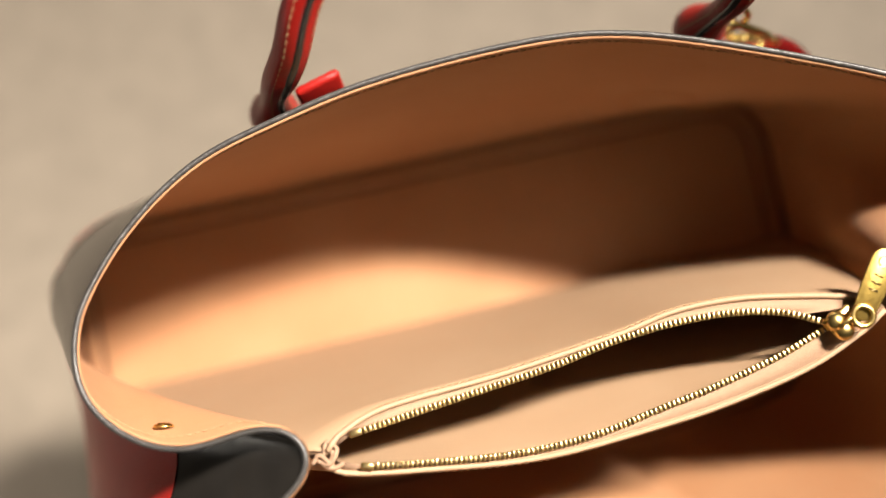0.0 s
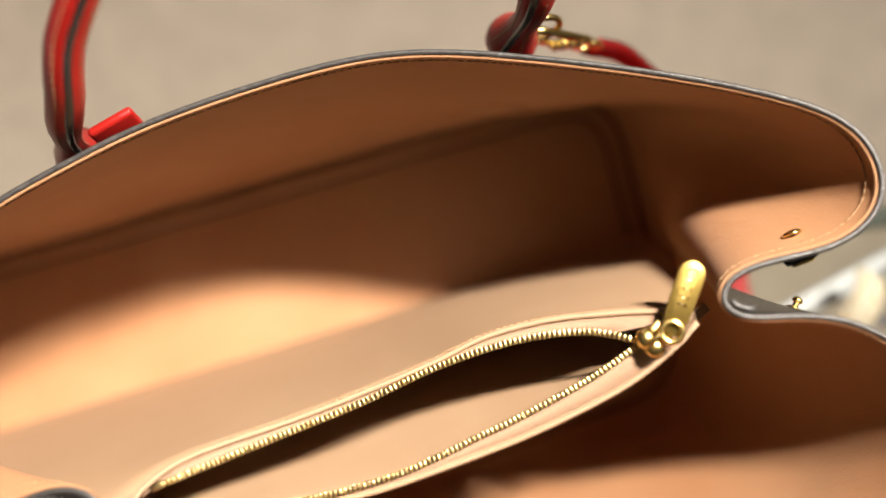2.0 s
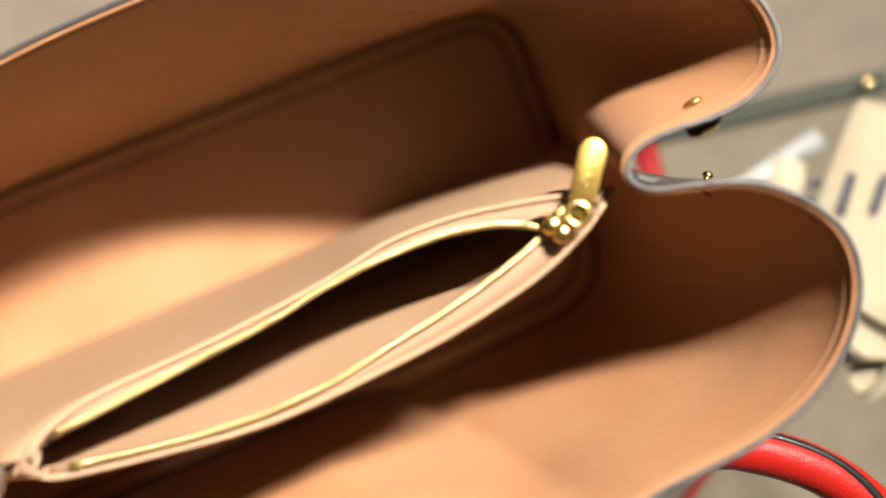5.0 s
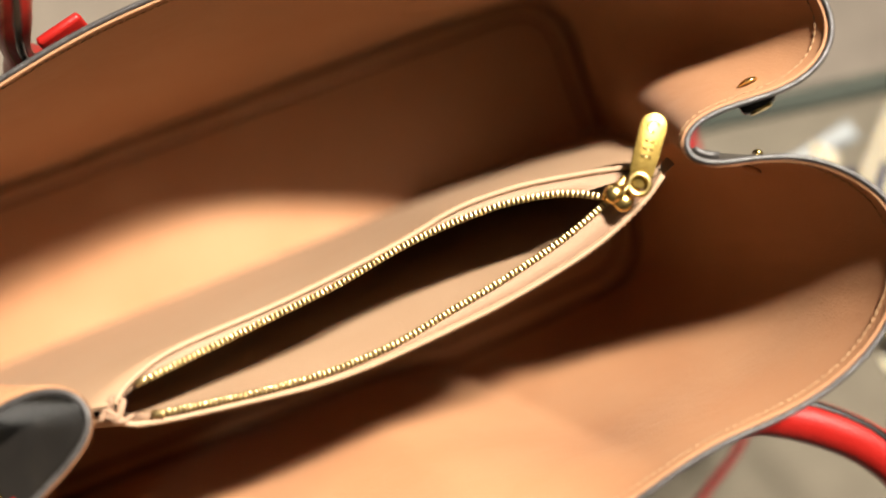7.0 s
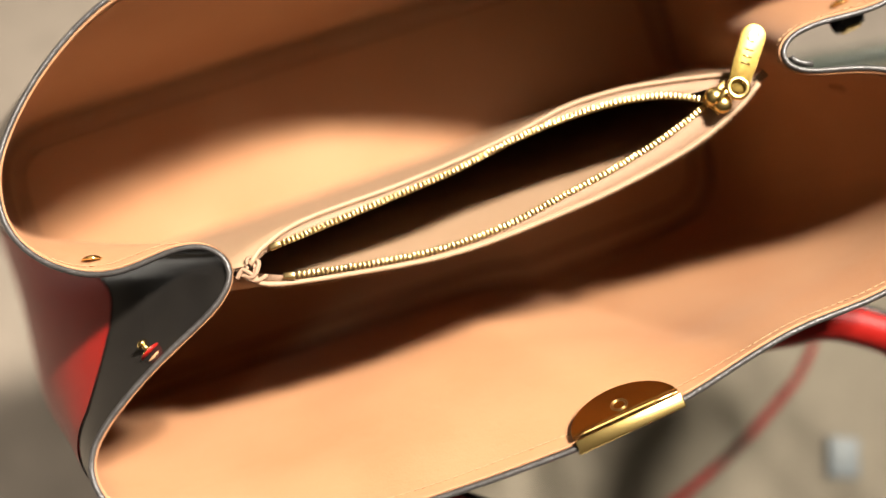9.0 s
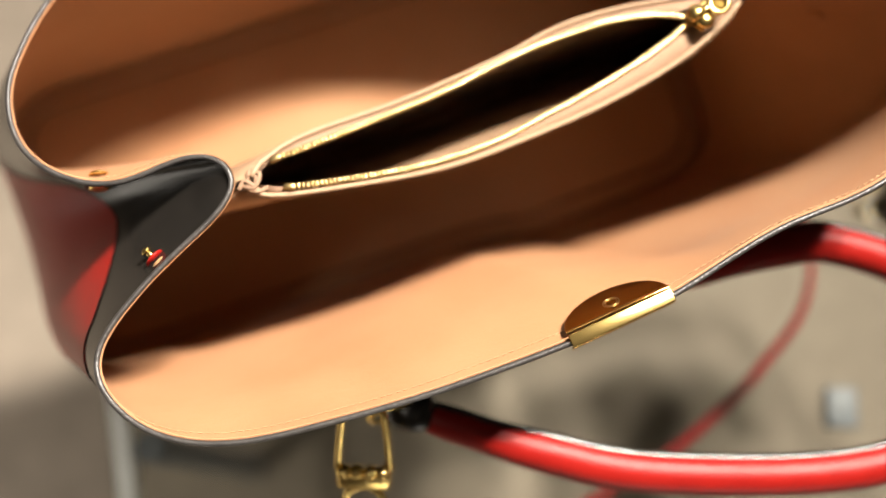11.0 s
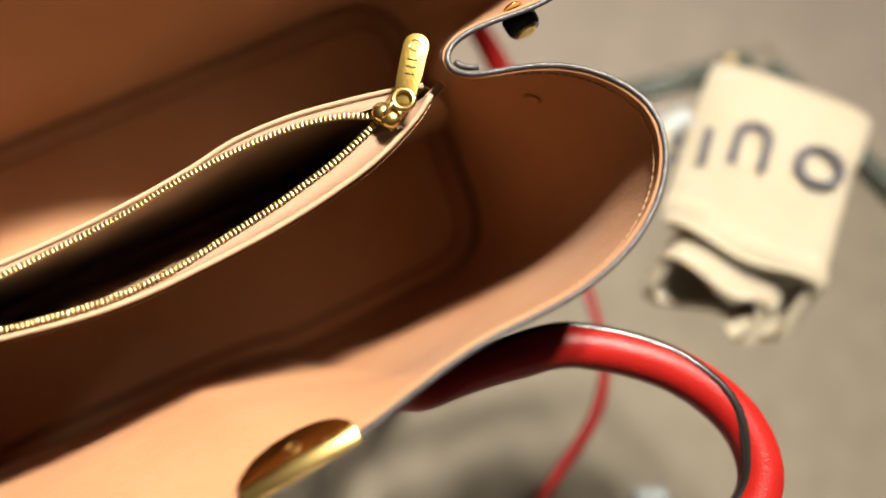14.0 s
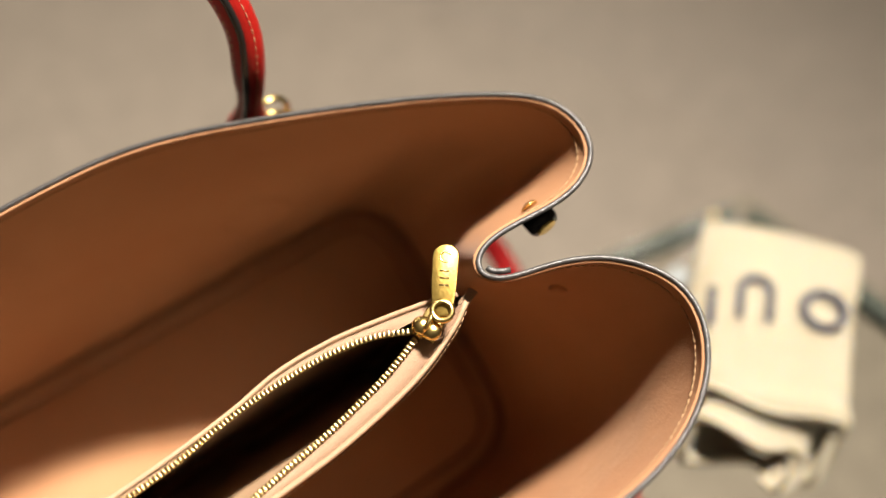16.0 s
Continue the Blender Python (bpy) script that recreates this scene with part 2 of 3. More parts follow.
def bag_loop(t, out=0.0):
    """The wall's outline at height t (0 base, 1 rim), moved outwards by out."""
    tc = max(t, 0.0)
    e = tc ** (1.0 + FOLD_POWER * FOLD + 0.35 * SWELL + NEAR_W * BELLY)
    p = BASE * (1 - e)[:, None] + RIM * e[:, None]
    tan = np.roll(p, -1, 0) - np.roll(p, 1, 0)
    nrm = np.stack([-tan[:, 1], tan[:, 0]], 1)
    nrm /= np.linalg.norm(nrm, axis=1)[:, None]
    # soft dents in the leather between base and rim
    dent = np.array([noise.noise(Vector((x * 14, y * 14, t * 2.5))) for x, y in p]) * 0.0025 * math.sin(math.pi * min(max(t, 0), 1)) ** 0.6
    p = p + nrm * (out + dent)[:, None]
    # the edge of the near wall flares outwards
    p = p - nrm * (NEAR_W * 0.0012 * math.exp(-((t - 0.83) / 0.09) ** 2))[:, None]
    z = (Z0 + (ZR - DIP - Z0) * t)[:, None]
    return np.hstack([p, z])


def wall_sheet(name, t0, t1, rows, out, material, label, flip):
    loops = [bag_loop(t, out) for t in np.linspace(t0, t1, rows)]
    return mesh_ob(name, np.vstack(loops), grid_faces(rows, NL, True, flip), material, BAG, label)


wall_sheet("lining", 0.0, 1.0, 34, 0.0, TAN, "tan suede-like lining", False)


# where the black band ends and the lower body begins, column by column: on the left gusset the border climbs to the near corner
LEFT = 2 * NW + NG
BORDER = np.concatenate([np.linspace(0.40, 0.62, NW), np.full(NG + NW, 0.62), np.interp(np.linspace(0, 1, NG), (0, 0.12, 0.4, 0.62, 0.85, 1), (0.90, 0.90, 0.76, 0.58, 0.36, 0.40))])
STACK = np.array([bag_loop(t) for t in np.linspace(-0.05, 1, 64)])


def wall_panel(name, low, high, rows, out, material, label, cols):
    """A panel on the bag's outside whose lower and upper edges follow low and high, one height per column."""
    idx = [i % NL for i in range(cols[0], cols[1] + 1)]
    verts = []
    for f in np.linspace(0, 1, rows):
        for i in idx:
            t = low[i] + (high[i] - low[i]) * f
            q = (t + 0.05) / 1.05 * 63
            k = min(int(q), 62)
            p = STACK[k, i] * (k + 1 - q) + STACK[k + 1, i] * (q - k)
            tan = STACK[k, (i + 1) % NL] - STACK[k, i - 1]
            nrm = np.array((-tan[1], tan[0], 0)) / np.hypot(tan[0], tan[1])
            verts.append(p + nrm * out)
    return mesh_ob(name, verts, grid_faces(rows, len(idx), False, True), material, BAG, label)


wall_panel("upper_panel", BORDER - 0.03, np.ones(NL), 18, 0.0026, BLACK, "black leather upper band", (0, NL))
NEAR_A, NEAR_B = NW + NG - 4, LEFT + 1
FOOT_T = np.full(NL, -0.05)
wall_panel("side_panel", FOOT_T, BORDER, 18, 0.0034, RED, "red leather lower body", (NEAR_B, NL + NEAR_A))
wall_panel("front_panel", FOOT_T, BORDER, 18, 0.0034, BLACK, "glossy black leather front", (NEAR_A, NEAR_B))
tube("lining_edge", bag_loop(0.996, 0.0002), 0.0009, TAN, BAG, "folded tan lining edge", closed=True)
tube("rim_edge", bag_loop(1.0, 0.0019) + np.array((0, 0, 0.0003)), 0.00145, EDGE, BAG, "glossy dark grey painted edge", closed=True)
notch_end = [p for p in bag_loop(1.0, 0.0054) if p[0] > 0 and p[0] < 0.162 and 0.000 < p[1] < 0.0135]
tube("rim_edge_end", np.array(notch_end), 0.0016, EDGE, BAG, "overlapping end of the painted edge")
base_in = bag_loop(0.0)
mid = base_in.mean(0)
mesh_ob("bottom_panel", np.vstack([base_in, mid + (base_in - mid) * 0.9 + np.array((0, 0, 0.0012))]), grid_faces(2, NL, True) + [tuple(range(NL, 2 * NL))], TAN, BAG, "tan base panel")
tube("bottom_seam", bag_loop(0.017, -0.0005), 0.0013, SEAM, BAG, "dark stitched seam", closed=True, sides=6)
tube("bottom_welt", bag_loop(0.004, -0.006), 0.0045, TAN, BAG, "padded welt round the base", closed=True, sides=10, flat=0.6)
tube("bottom_seam", bag_loop(0.007, -0.0120), 0.0010, SEAM, BAG, "dark stitched seam", closed=True, sides=6)
mesh_ob("outer_base", bag_loop(-0.05, 0.0032), [tuple(range(NL))], BLACK, BAG, "black base")


def stitches(name, path, inward, step, length, parent, size=0.0005):
    """A run of short thread stitches along a closed or open path, in one mesh."""
    p = np.array(path)
    s = np.concatenate([[0], np.cumsum(np.linalg.norm(np.diff(p, axis=0), axis=1))])
    vs, fs = [], []
    for d in np.arange(0, s[-1] - length, step):
        a, b = (np.array([np.interp(q, s, p[:, k]) for k in range(3)]) for q in (d, d + length))
        t = (b - a) / np.linalg.norm(b - a)
        w = np.cross(t, inward)
        w /= np.linalg.norm(w) + 1e-9
        u = np.cross(w, t)
        n = len(vs)
        for q, k in ((a, 0.6), (a * 0.5 + b * 0.5, 1.0), (b, 0.6)):
            vs += [q + size * k * w, q + size * k * u, q - size * k * w, q - size * k * u]
        for r in (0, 4):
            fs += [(n + r + i, n + r + (i + 1) % 4, n + r + 4 + (i + 1) % 4, n + r + 4 + i) for i in range(4)]
    return tagged(mesh_ob(name, vs, fs, THREAD, parent, "cream thread stitches"), kind="stuff")


stitch_line = bag_loop(0.972, -0.0004)
stitches("stitching", np.vstack([stitch_line, stitch_line[:1]]), (0, 0, 1), 0.0038, 0.0028, BAG, 0.0004)



def pressed_ring(cx, cz, r):
    """A faint round mark where the far handle's fixing presses through the lining."""
    pts = []
    for q in np.linspace(0, 2 * math.pi, 40, endpoint=False):
        x, z = cx + r * math.cos(q), cz + r * math.sin(q)
        far = bag_loop((z - Z0) / (ZR - 0.008 - Z0))[:NW]
        order = np.argsort(far[:, 0])
        pts.append((x, float(np.interp(x, far[order, 0], far[order, 1])) + 0.0006, z))
    tube("pressed_ring", pts, 0.0015, TAN, BAG, "round mark pressed into the lining", closed=True, sides=8, up=(0, 1, 0))


pressed_ring(.088, .117, .021)

# ---- zip pocket ----
def lift(pts, z):
    return [(x, y, z) for x, y in pts]


LIP_FAR = spline(lift([(-.128, .004), (-.120, .012), (-.096, .021), (-.041, .026), (.016, .032), (.045, .036), (.073, .034), (.098, .028), (.122, .020), (.136, .013)], .229), 60)
LIP_NEAR = spline(lift([(-.128, -.001), (-.122, -.007), (-.083, -.014), (-.032, -.021), (.011, -.0215), (.051, -.019), (.096, -.011), (.125, .000), (.138, .008)], .227), 60)
TEETH_FAR = spline(lift([(-.116, .009), (-.073, .014), (-.045, .017), (-.016, .020), (.013, .0245), (.041, .026), (.069, .024), (.092, .018), (.108, .009)], .229), 102)
TEETH_NEAR = spline(lift([(-.114, -.006), (-.082, -.011), (-.057, -.0145), (-.031, -.017), (-.004, -.017), (.025, -.0135), (.054, -.009), (.085, -.002), (.109, .006)], .227), 102)
for run, sag in ((LIP_FAR, .013), (TEETH_FAR, .013), (LIP_NEAR, .010), (TEETH_NEAR, .009)):
    run[:, 2] -= sag * np.sin(np.linspace(0, math.pi, len(run))) ** 0.8
    run[:, 1] += sag * 0.12 * np.sin(np.linspace(0, math.pi, len(run)))
LIP_FAR[:, 1] -= 0.0048 * np.sin(np.linspace(0, math.pi, len(LIP_FAR))) ** 0.7
hump = np.sin(np.linspace(0, math.pi, len(TEETH_FAR)))
LIP_FAR[:, 1] -= 0.0030 * np.sin(np.linspace(0, math.pi, 60))
TEETH_FAR[:, 1] -= 0.0030 * hump
for run in (LIP_NEAR, TEETH_NEAR):
    run[:, 1] -= 0.0022 * np.clip((0.03 - run[:, 0]) / 0.08, 0, 1) * np.sin(np.linspace(0, math.pi, len(run))) ** 0.5
FOOT = np.stack([np.linspace(-.292, .170, 60), np.full(60, .072), np.full(60, .014)], 1)


def pocket_panel(name, lip, shift):
    rows = 16
    foot = FOOT + np.array((0, shift, 0))
    out = []
    for side in (0.0, -0.0015 if shift > 0 else 0.0015):
        for t in np.linspace(0, 1, rows):
            p = foot * t + lip * (1 - t)
            edge = np.abs(np.linspace(-1, 1, len(lip))) ** 3
            k = (1 - t) * (1 - edge) + (1 - t) ** 1.8 * edge
            p[:, 0] = foot[:, 0] * (1 - k) + lip[:, 0] * k
            p[:, 1] += side
            out.append(p)
    n = len(lip)
    f = grid_faces(rows, n) + [tuple(i + rows * n for i in q)[::-1] for q in grid_faces(rows, n)]
    f += [(j + 1, j, j + rows * n, j + 1 + rows * n) for j in range(n - 1)]
    return mesh_ob(name, np.vstack(out), f, NUDE, BAG, "nude leather pocket wall")


pocket_panel("pocket_panel", LIP_FAR, 0.003)
pocket_panel("pocket_panel", LIP_NEAR, -0.003)


def lerp_strip(name, a, b, material, parent, label, thick=0.0008):
    """A thin closed ribbon between two runs of points."""
    n = len(a)
    up = np.array((0, 0, thick))
    v = np.vstack([a, b, b - up, a - up])
    f = [tuple(r * n + j + o for r, o in ((k, 0), (k, 1), ((k + 1) % 4, 1), ((k + 1) % 4, 0))) for k in range(4) for j in range(n - 1)]
    return mesh_ob(name, v, f, material, parent, label)


def resample(p, n):
    return spline(p[::6], n)


ZIP = lerp_strip("zipper", LIP_FAR + np.array((0, -0.0012, -0.0008)), resample(TEETH_FAR, 60) + np.array((0, 0, -0.0004)), TAPE, BAG, "brass zip on woven cream tape")
lerp_strip("zip_tape", LIP_NEAR + np.array((0, 0.0012, -0.0006)), resample(TEETH_NEAR, 60) + np.array((0, 0, -0.0004)), TAPE, ZIP, "woven cream zip tape")
tube("pocket_piping", LIP_FAR, 0.0013, NUDE, BAG, "folded leather pocket edge", sides=8)
tube("pocket_piping", LIP_NEAR, 0.0013, NUDE, BAG, "folded leather pocket edge", sides=8)
stitches("stitching", LIP_FAR + np.array((0, 0.0018, -0.0035)), (0, 0, 1), 0.0034, 0.0024, BAG, 0.0004)
stitches("stitching", LIP_NEAR + np.array((0, -0.0016, -0.0035)), (0, 0, 1), 0.0034, 0.0024, BAG, 0.0004)


def tooth_mesh():
    bm = bmesh.new()
    box(bm, (0.0015, 0.0031, 0.0024), bevel=0.0004)
    box(bm, (0.0021, 0.0013, 0.0020), pose(0, -0.0010, 0.0001), bevel=0.0005)
    me = bpy.data.meshes.new("tooth")
    bm.to_mesh(me)
    bm.free()
    me.shade_smooth()
    me.materials.append(BRASS)
    return me


TOOTH = tooth_mesh()


def teeth(path, inward):
    tan = np.gradient(path, axis=0)
    for i in range(3, len(path)):
        a = math.atan2(tan[i][1], tan[i][0]) + (0 if inward < 0 else math.pi)
        ob = new("tooth", TOOTH)
        ob.parent = ZIP
        ob.matrix_basis = Matrix.Translation(path[i]) @ Matrix.Rotation(a, 4, "Z") @ Matrix.Rotation(radians(random.uniform(-5, 5)), 4, "X")
    a = math.atan2(tan[0][1], tan[0][0])
    bm = bmesh.new()
    box(bm, (0.0062, 0.0034, 0.0028), pose(*path[1], 0, 0, math.degrees(a)), bevel=0.0008)
    part("zip_stop", bm, BRASS, ZIP, "brass end stop")


teeth(TEETH_FAR, -1)
teeth(TEETH_NEAR, 1)


def plate(outline, thick, m, bevel=0.0004):
    """A flat plate with rounded edges from an outline in its own plane."""
    bm = bmesh.new()
    f = bm.faces.new([bm.verts.new((x, y, 0)) for x, y in outline])
    ext = bmesh.ops.extrude_face_region(bm, geom=[f])
    bmesh.ops.translate(bm, vec=(0, 0, thick), verts=[v for v in ext["geom"] if isinstance(v, bmesh.types.BMVert)])
    bmesh.ops.recalc_face_normals(bm, faces=bm.faces)
    edges = [e for e in bm.edges if len(e.link_faces) == 2 and e.calc_face_angle() > 1.0]
    bmesh.ops.bevel(bm, geom=edges, offset=bevel, segments=2, affect="EDGES", profile=0.5)
    bmesh.ops.transform(bm, matrix=m, verts=bm.verts)
    return bm


def arc(cx, cy, r, a0, a1, n, ry=None):
    return [(cx + r * math.cos(radians(a)), cy + (ry or r) * math.sin(radians(a))) for a in np.linspace(a0, a1, n)]


def disc(r, h, m, dome=0.0):
    """A round plate with a rounded, slightly domed face towards +z."""
    prof = [(0, h + dome), (r * 0.55, h + dome * 0.75), (r * 0.85, h + dome * 0.2), (r * 0.97, h * 0.8), (r, h * 0.5), (r, 0), (0, 0)]
    bm = bmesh.new()
    vs = [bm.verts.new((a, 0, b)) for a, b in prof]
    es = [bm.edges.new((vs[i], vs[i + 1])) for i in range(len(vs) - 1)]
    bmesh.ops.spin(bm, geom=vs + es, cent=(0, 0, 0), axis=(0, 0, 1), angle=2 * math.pi, steps=20, use_duplicate=False)
    bmesh.ops.remove_doubles(bm, verts=bm.verts, dist=1e-6)
    bmesh.ops.recalc_face_normals(bm, faces=bm.faces)
    bmesh.ops.transform(bm, matrix=m, verts=bm.verts)
    return bm


def zip_slider():
    bm = bmesh.new()
    m = pose(.1172, .0072, .2285, 0, 0, 28) @ Matrix.Scale(1.2, 4)
    box(bm, (0.011, 0.0085, 0.0022), m @ pose(0, 0, 0.0016), bevel=0.0009)
    box(bm, (0.011, 0.0085, 0.0014), m @ pose(0, 0, -0.0032), bevel=0.0006)
    slider = part("zip_slider", bm, GOLD, ZIP, "gold zip slider")
    for x, y in ((-0.0030, 0.0022), (-0.0030, -0.0022)):
        part("slider_cheek", disc(0.0040, 0.0018, m @ pose(x, y, 0.0022), 0.0016), GOLD, ZIP)
    bridge = [Vector((-0.0048, 0, 0.002)), Vector((-0.004, 0, 0.0052)), Vector((0, 0, 0.0064)), Vector((0.004, 0, 0.0052)), Vector((0.0048, 0, 0.002))]
    tube("slider_bridge", spline([tuple(m @ p) for p in bridge], 14), 0.0013, GOLD, ZIP, sides=8)
    tab = arc(0, 0.0, 0.0052, 180, 360, 10) + [(0.0060, 0.0105)] + arc(0, 0.0240, 0.0063, 0, 180, 14) + [(-0.0060, 0.0105)]
    tm = pose(.1256, .0098, .2346, 5, 0, -37)
    pull = part("pull_tab", plate(tab, 0.0016, tm), TABGOLD, ZIP, "worn gold pull tab with a stamped end")
    tube("pull_rivet", [tuple(tm @ Vector((0.0026 * math.cos(a), 0.0240 + 0.0026 * math.sin(a), 0.0017))) for a in np.linspace(0.4, 2 * math.pi - 1.2, 20)], 0.0005, GOLD, ZIP, sides=6)
    tube("pull_ring", [tuple(tm @ Vector((0.0046 * math.cos(a), -0.0030 + 0.0046 * math.sin(a), 0.0024))) for a in np.linspace(0, 2 * math.pi, 28, endpoint=False)], 0.0015, GOLD, ZIP, "round gold eyelet of the pull tab", closed=True, sides=10)
    for y in (0.0100, 0.0135, 0.0170):
        bm = bmesh.new()
        box(bm, (0.0045, 0.0008, 0.0003), tm @ pose(0, y, 0.00165))
        part("engraved_bar", bm, BRASS, ZIP)
    return slider


zip_slider()


def thread_knot(x, y, z):
    """Loops of waxed thread that tie the pocket to the gusset."""
    pts = [(-.007, 0, .001), (-.003, .003, .002), (.001, -.001, .003), (.003, .003, .001), (0, .005, 0), (-.002, -.001, .002), (.002, -.004, .001), (.007, -.003, 0)]
    tube("tie_thread", spline([(x + a, y + b, z + c) for a, b, c in pts], 60), 0.0012, TAPE, BAG, "cream waxed thread knot", sides=6)
    pts = [(-.006, .002, 0), (0, -.002, .003), (.004, .001, .003), (.005, .005, .001), (.001, .008, 0), (-.001, .003, .001)]
    tube("tie_thread", spline([(x + a, y + b, z + c) for a, b, c in pts], 50), 0.0011, TAPE, BAG, sides=6)


thread_knot(-.129, .000, .2265)
bm = bmesh.new()
box(bm, (0.011, 0.005, 0.0014), pose(.1415, .0118, .2185, 0, 0, 22), bevel=0.0007)
part("pocket_tab", bm, NUDE, BAG, "leather tab that joins pocket and gusset")


# ---- studs, clasp ----
def wall_frame(x, y, t):
    """The place on the wall nearest to x, y at height t, with the outward way level."""
    loop = bag_loop(t)
    i = int(np.argmin((loop[:, 0] - x) ** 2 + (loop[:, 1] - y) ** 2))
    tan = loop[(i + 1) % NL] - loop[i - 1]
    out = Vector((-tan[1], tan[0], 0)).normalized()
    return Vector(loop[i]), out


def stud(x, y, post, t=0.935, washer=True, thick=0.0016):
    p, out = wall_frame(x, y, t)
    turn = out.to_track_quat("Z", "Y").to_matrix().to_4x4()
    back = (-out).to_track_quat("Z", "Y").to_matrix().to_4x4()
    cap = part("stud_cap", disc(0.0048, 0.0012, Matrix.Translation(p - out * 0.0003) @ back, 0.0012), TAN if post else GOLD, BAG, "stud cap")
    base = Matrix.Translation(p + out * (0.0026 if post else 0.0042)) @ turn
    if post:
        if washer:
            part("stud_washer", disc(0.0054, 0.0010, base), RED, BAG, "red leather washer")
        part("stud_post", disc(0.0036, 0.0010, base @ pose(0, 0, 0.0009)), GOLD, BAG)
        part("stud_post", disc(0.0015, 0.0042, base @ pose(0, 0, 0.0014)), GOLD, BAG)
        part("stud_head", disc(0.0027, 0.0014, base @ pose(0, 0, 0.0050), 0.0012), GOLD, BAG)
    else:
        part("stud_washer", disc(0.0085, thick, base), BLACK, BAG, "black leather washer")
        part("stud_socket", disc(0.0055, 0.0016, base @ pose(0, 0, thick - 0.0002)), GOLD, BAG, "gold press-stud socket")


stud(-.200, .027, False)
stud(.194, .026, False, 0.925, thick=0.0085)
stud(-.1815, -.0285, True, 0.965)
stud(.186, -.006, True, 0.79, False)


def rim_clasp():
    loop = bag_loop(1.0)
    sel = [p for p in loop if -0.0115 < p[0] < 0.0455 and p[1] < 0]
    a, b = Vector(sel[-1]), Vector(sel[0])
    mid_p, along = (a + b) / 2, (b - a).normalized()
    m = Matrix.Translation(mid_p) @ along.to_track_quat("X", "Z").to_matrix().to_4x4()
    bm = bmesh.new()
    L = (b - a).length
    box(bm, (L, 0.0066, 0.0016), m @ pose(0, -0.0017, 0.0026), bevel=0.0005)
    box(bm, (L, 0.0012, 0.008), m @ pose(0, -0.0046, -0.0012), bevel=0.0004)
    clasp = part("rim_clasp", bm, GOLD, BAG, "polished gold rim clasp")
    half = arc(0, 0, L / 2, 180, 360, 28, ry=0.022)
    plate_m = m @ pose(0, 0.0028, 0.0022) @ pose(0, 0, 0, 127, 0, 0)
    part("clasp_plate", plate(half, 0.0010, plate_m), MIRROR, clasp, "mirror-bright half-round plate with an engraved ring")
    for r in (0.0040, 0.0030):
        tube("engraving", [tuple(plate_m @ Vector((r * math.cos(q), -0.0085 + r * math.sin(q), -0.0001))) for q in np.linspace(0, 2 * math.pi, 28, endpoint=False)], 0.00022, BRASS, clasp, closed=True, sides=5)
    return clasp


rim_clasp()


# ---- handles ----
def handle(path, aim, rings, thick=0.0115, flare=0.0, sewn=False):
    p = spline(path, 90)
    u = np.minimum(np.linspace(0, 1, 90), np.linspace(1, 0, 90))
    r = thick - 0.002 * np.exp(-((u - 0.075) / 0.04) ** 2) + flare * np.exp(-(u / 0.035) ** 2)
    h = tube("handle", p, r, RED, BAG, "rolled red leather handle", sides=18)
    tan = np.gradient(p, axis=0)
    tan /= np.linalg.norm(tan, axis=1)[:, None]
    w = np.array(aim, float) - p
    w -= tan * (w * tan).sum(1)[:, None]
    w /= np.linalg.norm(w, axis=1)[:, None]
    tube("welt", p + w * (r * 0.88)[:, None], thick * 0.24, BLACK, h, "black painted seam welt", sides=8)
    side = np.cross(tan, w)
    side /= np.linalg.norm(side, axis=1)[:, None]
    for k in (-1, 1) if sewn else ():
        line = p + w * (0.74 * r)[:, None] + side * (k * 0.68 * r)[:, None]
        stitches("stitching", line, (0, 0, 1), 0.0045, 0.003, h, 0.0004)
    for i, (x, y, z) in rings:
        m = Matrix.Translation((x, y, z)) @ Matrix.Rotation(radians(80), 4, "X")
        tube("handle_ring", [tuple(m @ Vector((0.0105 * math.cos(q), 0.0105 * math.sin(q), 0))) for q in np.linspace(0, 2 * math.pi, 30, endpoint=False)], 0.0018, GOLD, h, "gold ring", closed=True, sides=8, up=(0.3, 0.9, 0.1))
    return h


handle([(.066, -.100, .126), (.078, -.1055, .144), (.098, -.108, .154), (.126, -.1105, .155), (.160, -.118, .150), (.200, -.150, .146), (.219, -.190, .142), (.208, -.224, .140), (.160, -.240, .140), (.101, -.231, .142), (.015, -.199, .148), (-.038, -.167, .152), (-.072, -.142, .156), (-.095, -.124, .160)],
       (-.10, .90, .75), [(-3, (-.104, -.124, .170))], flare=-0.005)
handle([(-.124, .184, .170), (-.118, .182, .212), (-.104, .184, .252), (-.086, .202, .285), (-.045, .226, .318), (.008, .232, .328), (.068, .226, .315), (.110, .206, .290), (.119, .184, .262), (.112, .171, .228), (.105, .175, .175)],
       (.0, .02, .50), [(-3, (.119, .173, .186))], 0.0088, 0.005, True)

for x, y, z, rz in ((-.092, -.1255, .159, -35),):
    bm = bmesh.new()
    box(bm, (0.026, 0.024, 0.026), pose(x, y, z, 0, 0, rz), bevel=0.008)
    part("handle_tab", bm, BLACK, BAG, "black leather handle sleeve")
bm = bmesh.new()
box(bm, (0.024, 0.005, 0.034), pose(-.096, .180, .196, -8, 0, 14), bevel=0.002)
part("handle_tab", bm, RED, BAG, "bright red leather handle tab")


# ---- shoulder strap with its clips ----
STRAP = thing("shoulder_strap", "red leather shoulder strap with gold swivel clips", "strap")


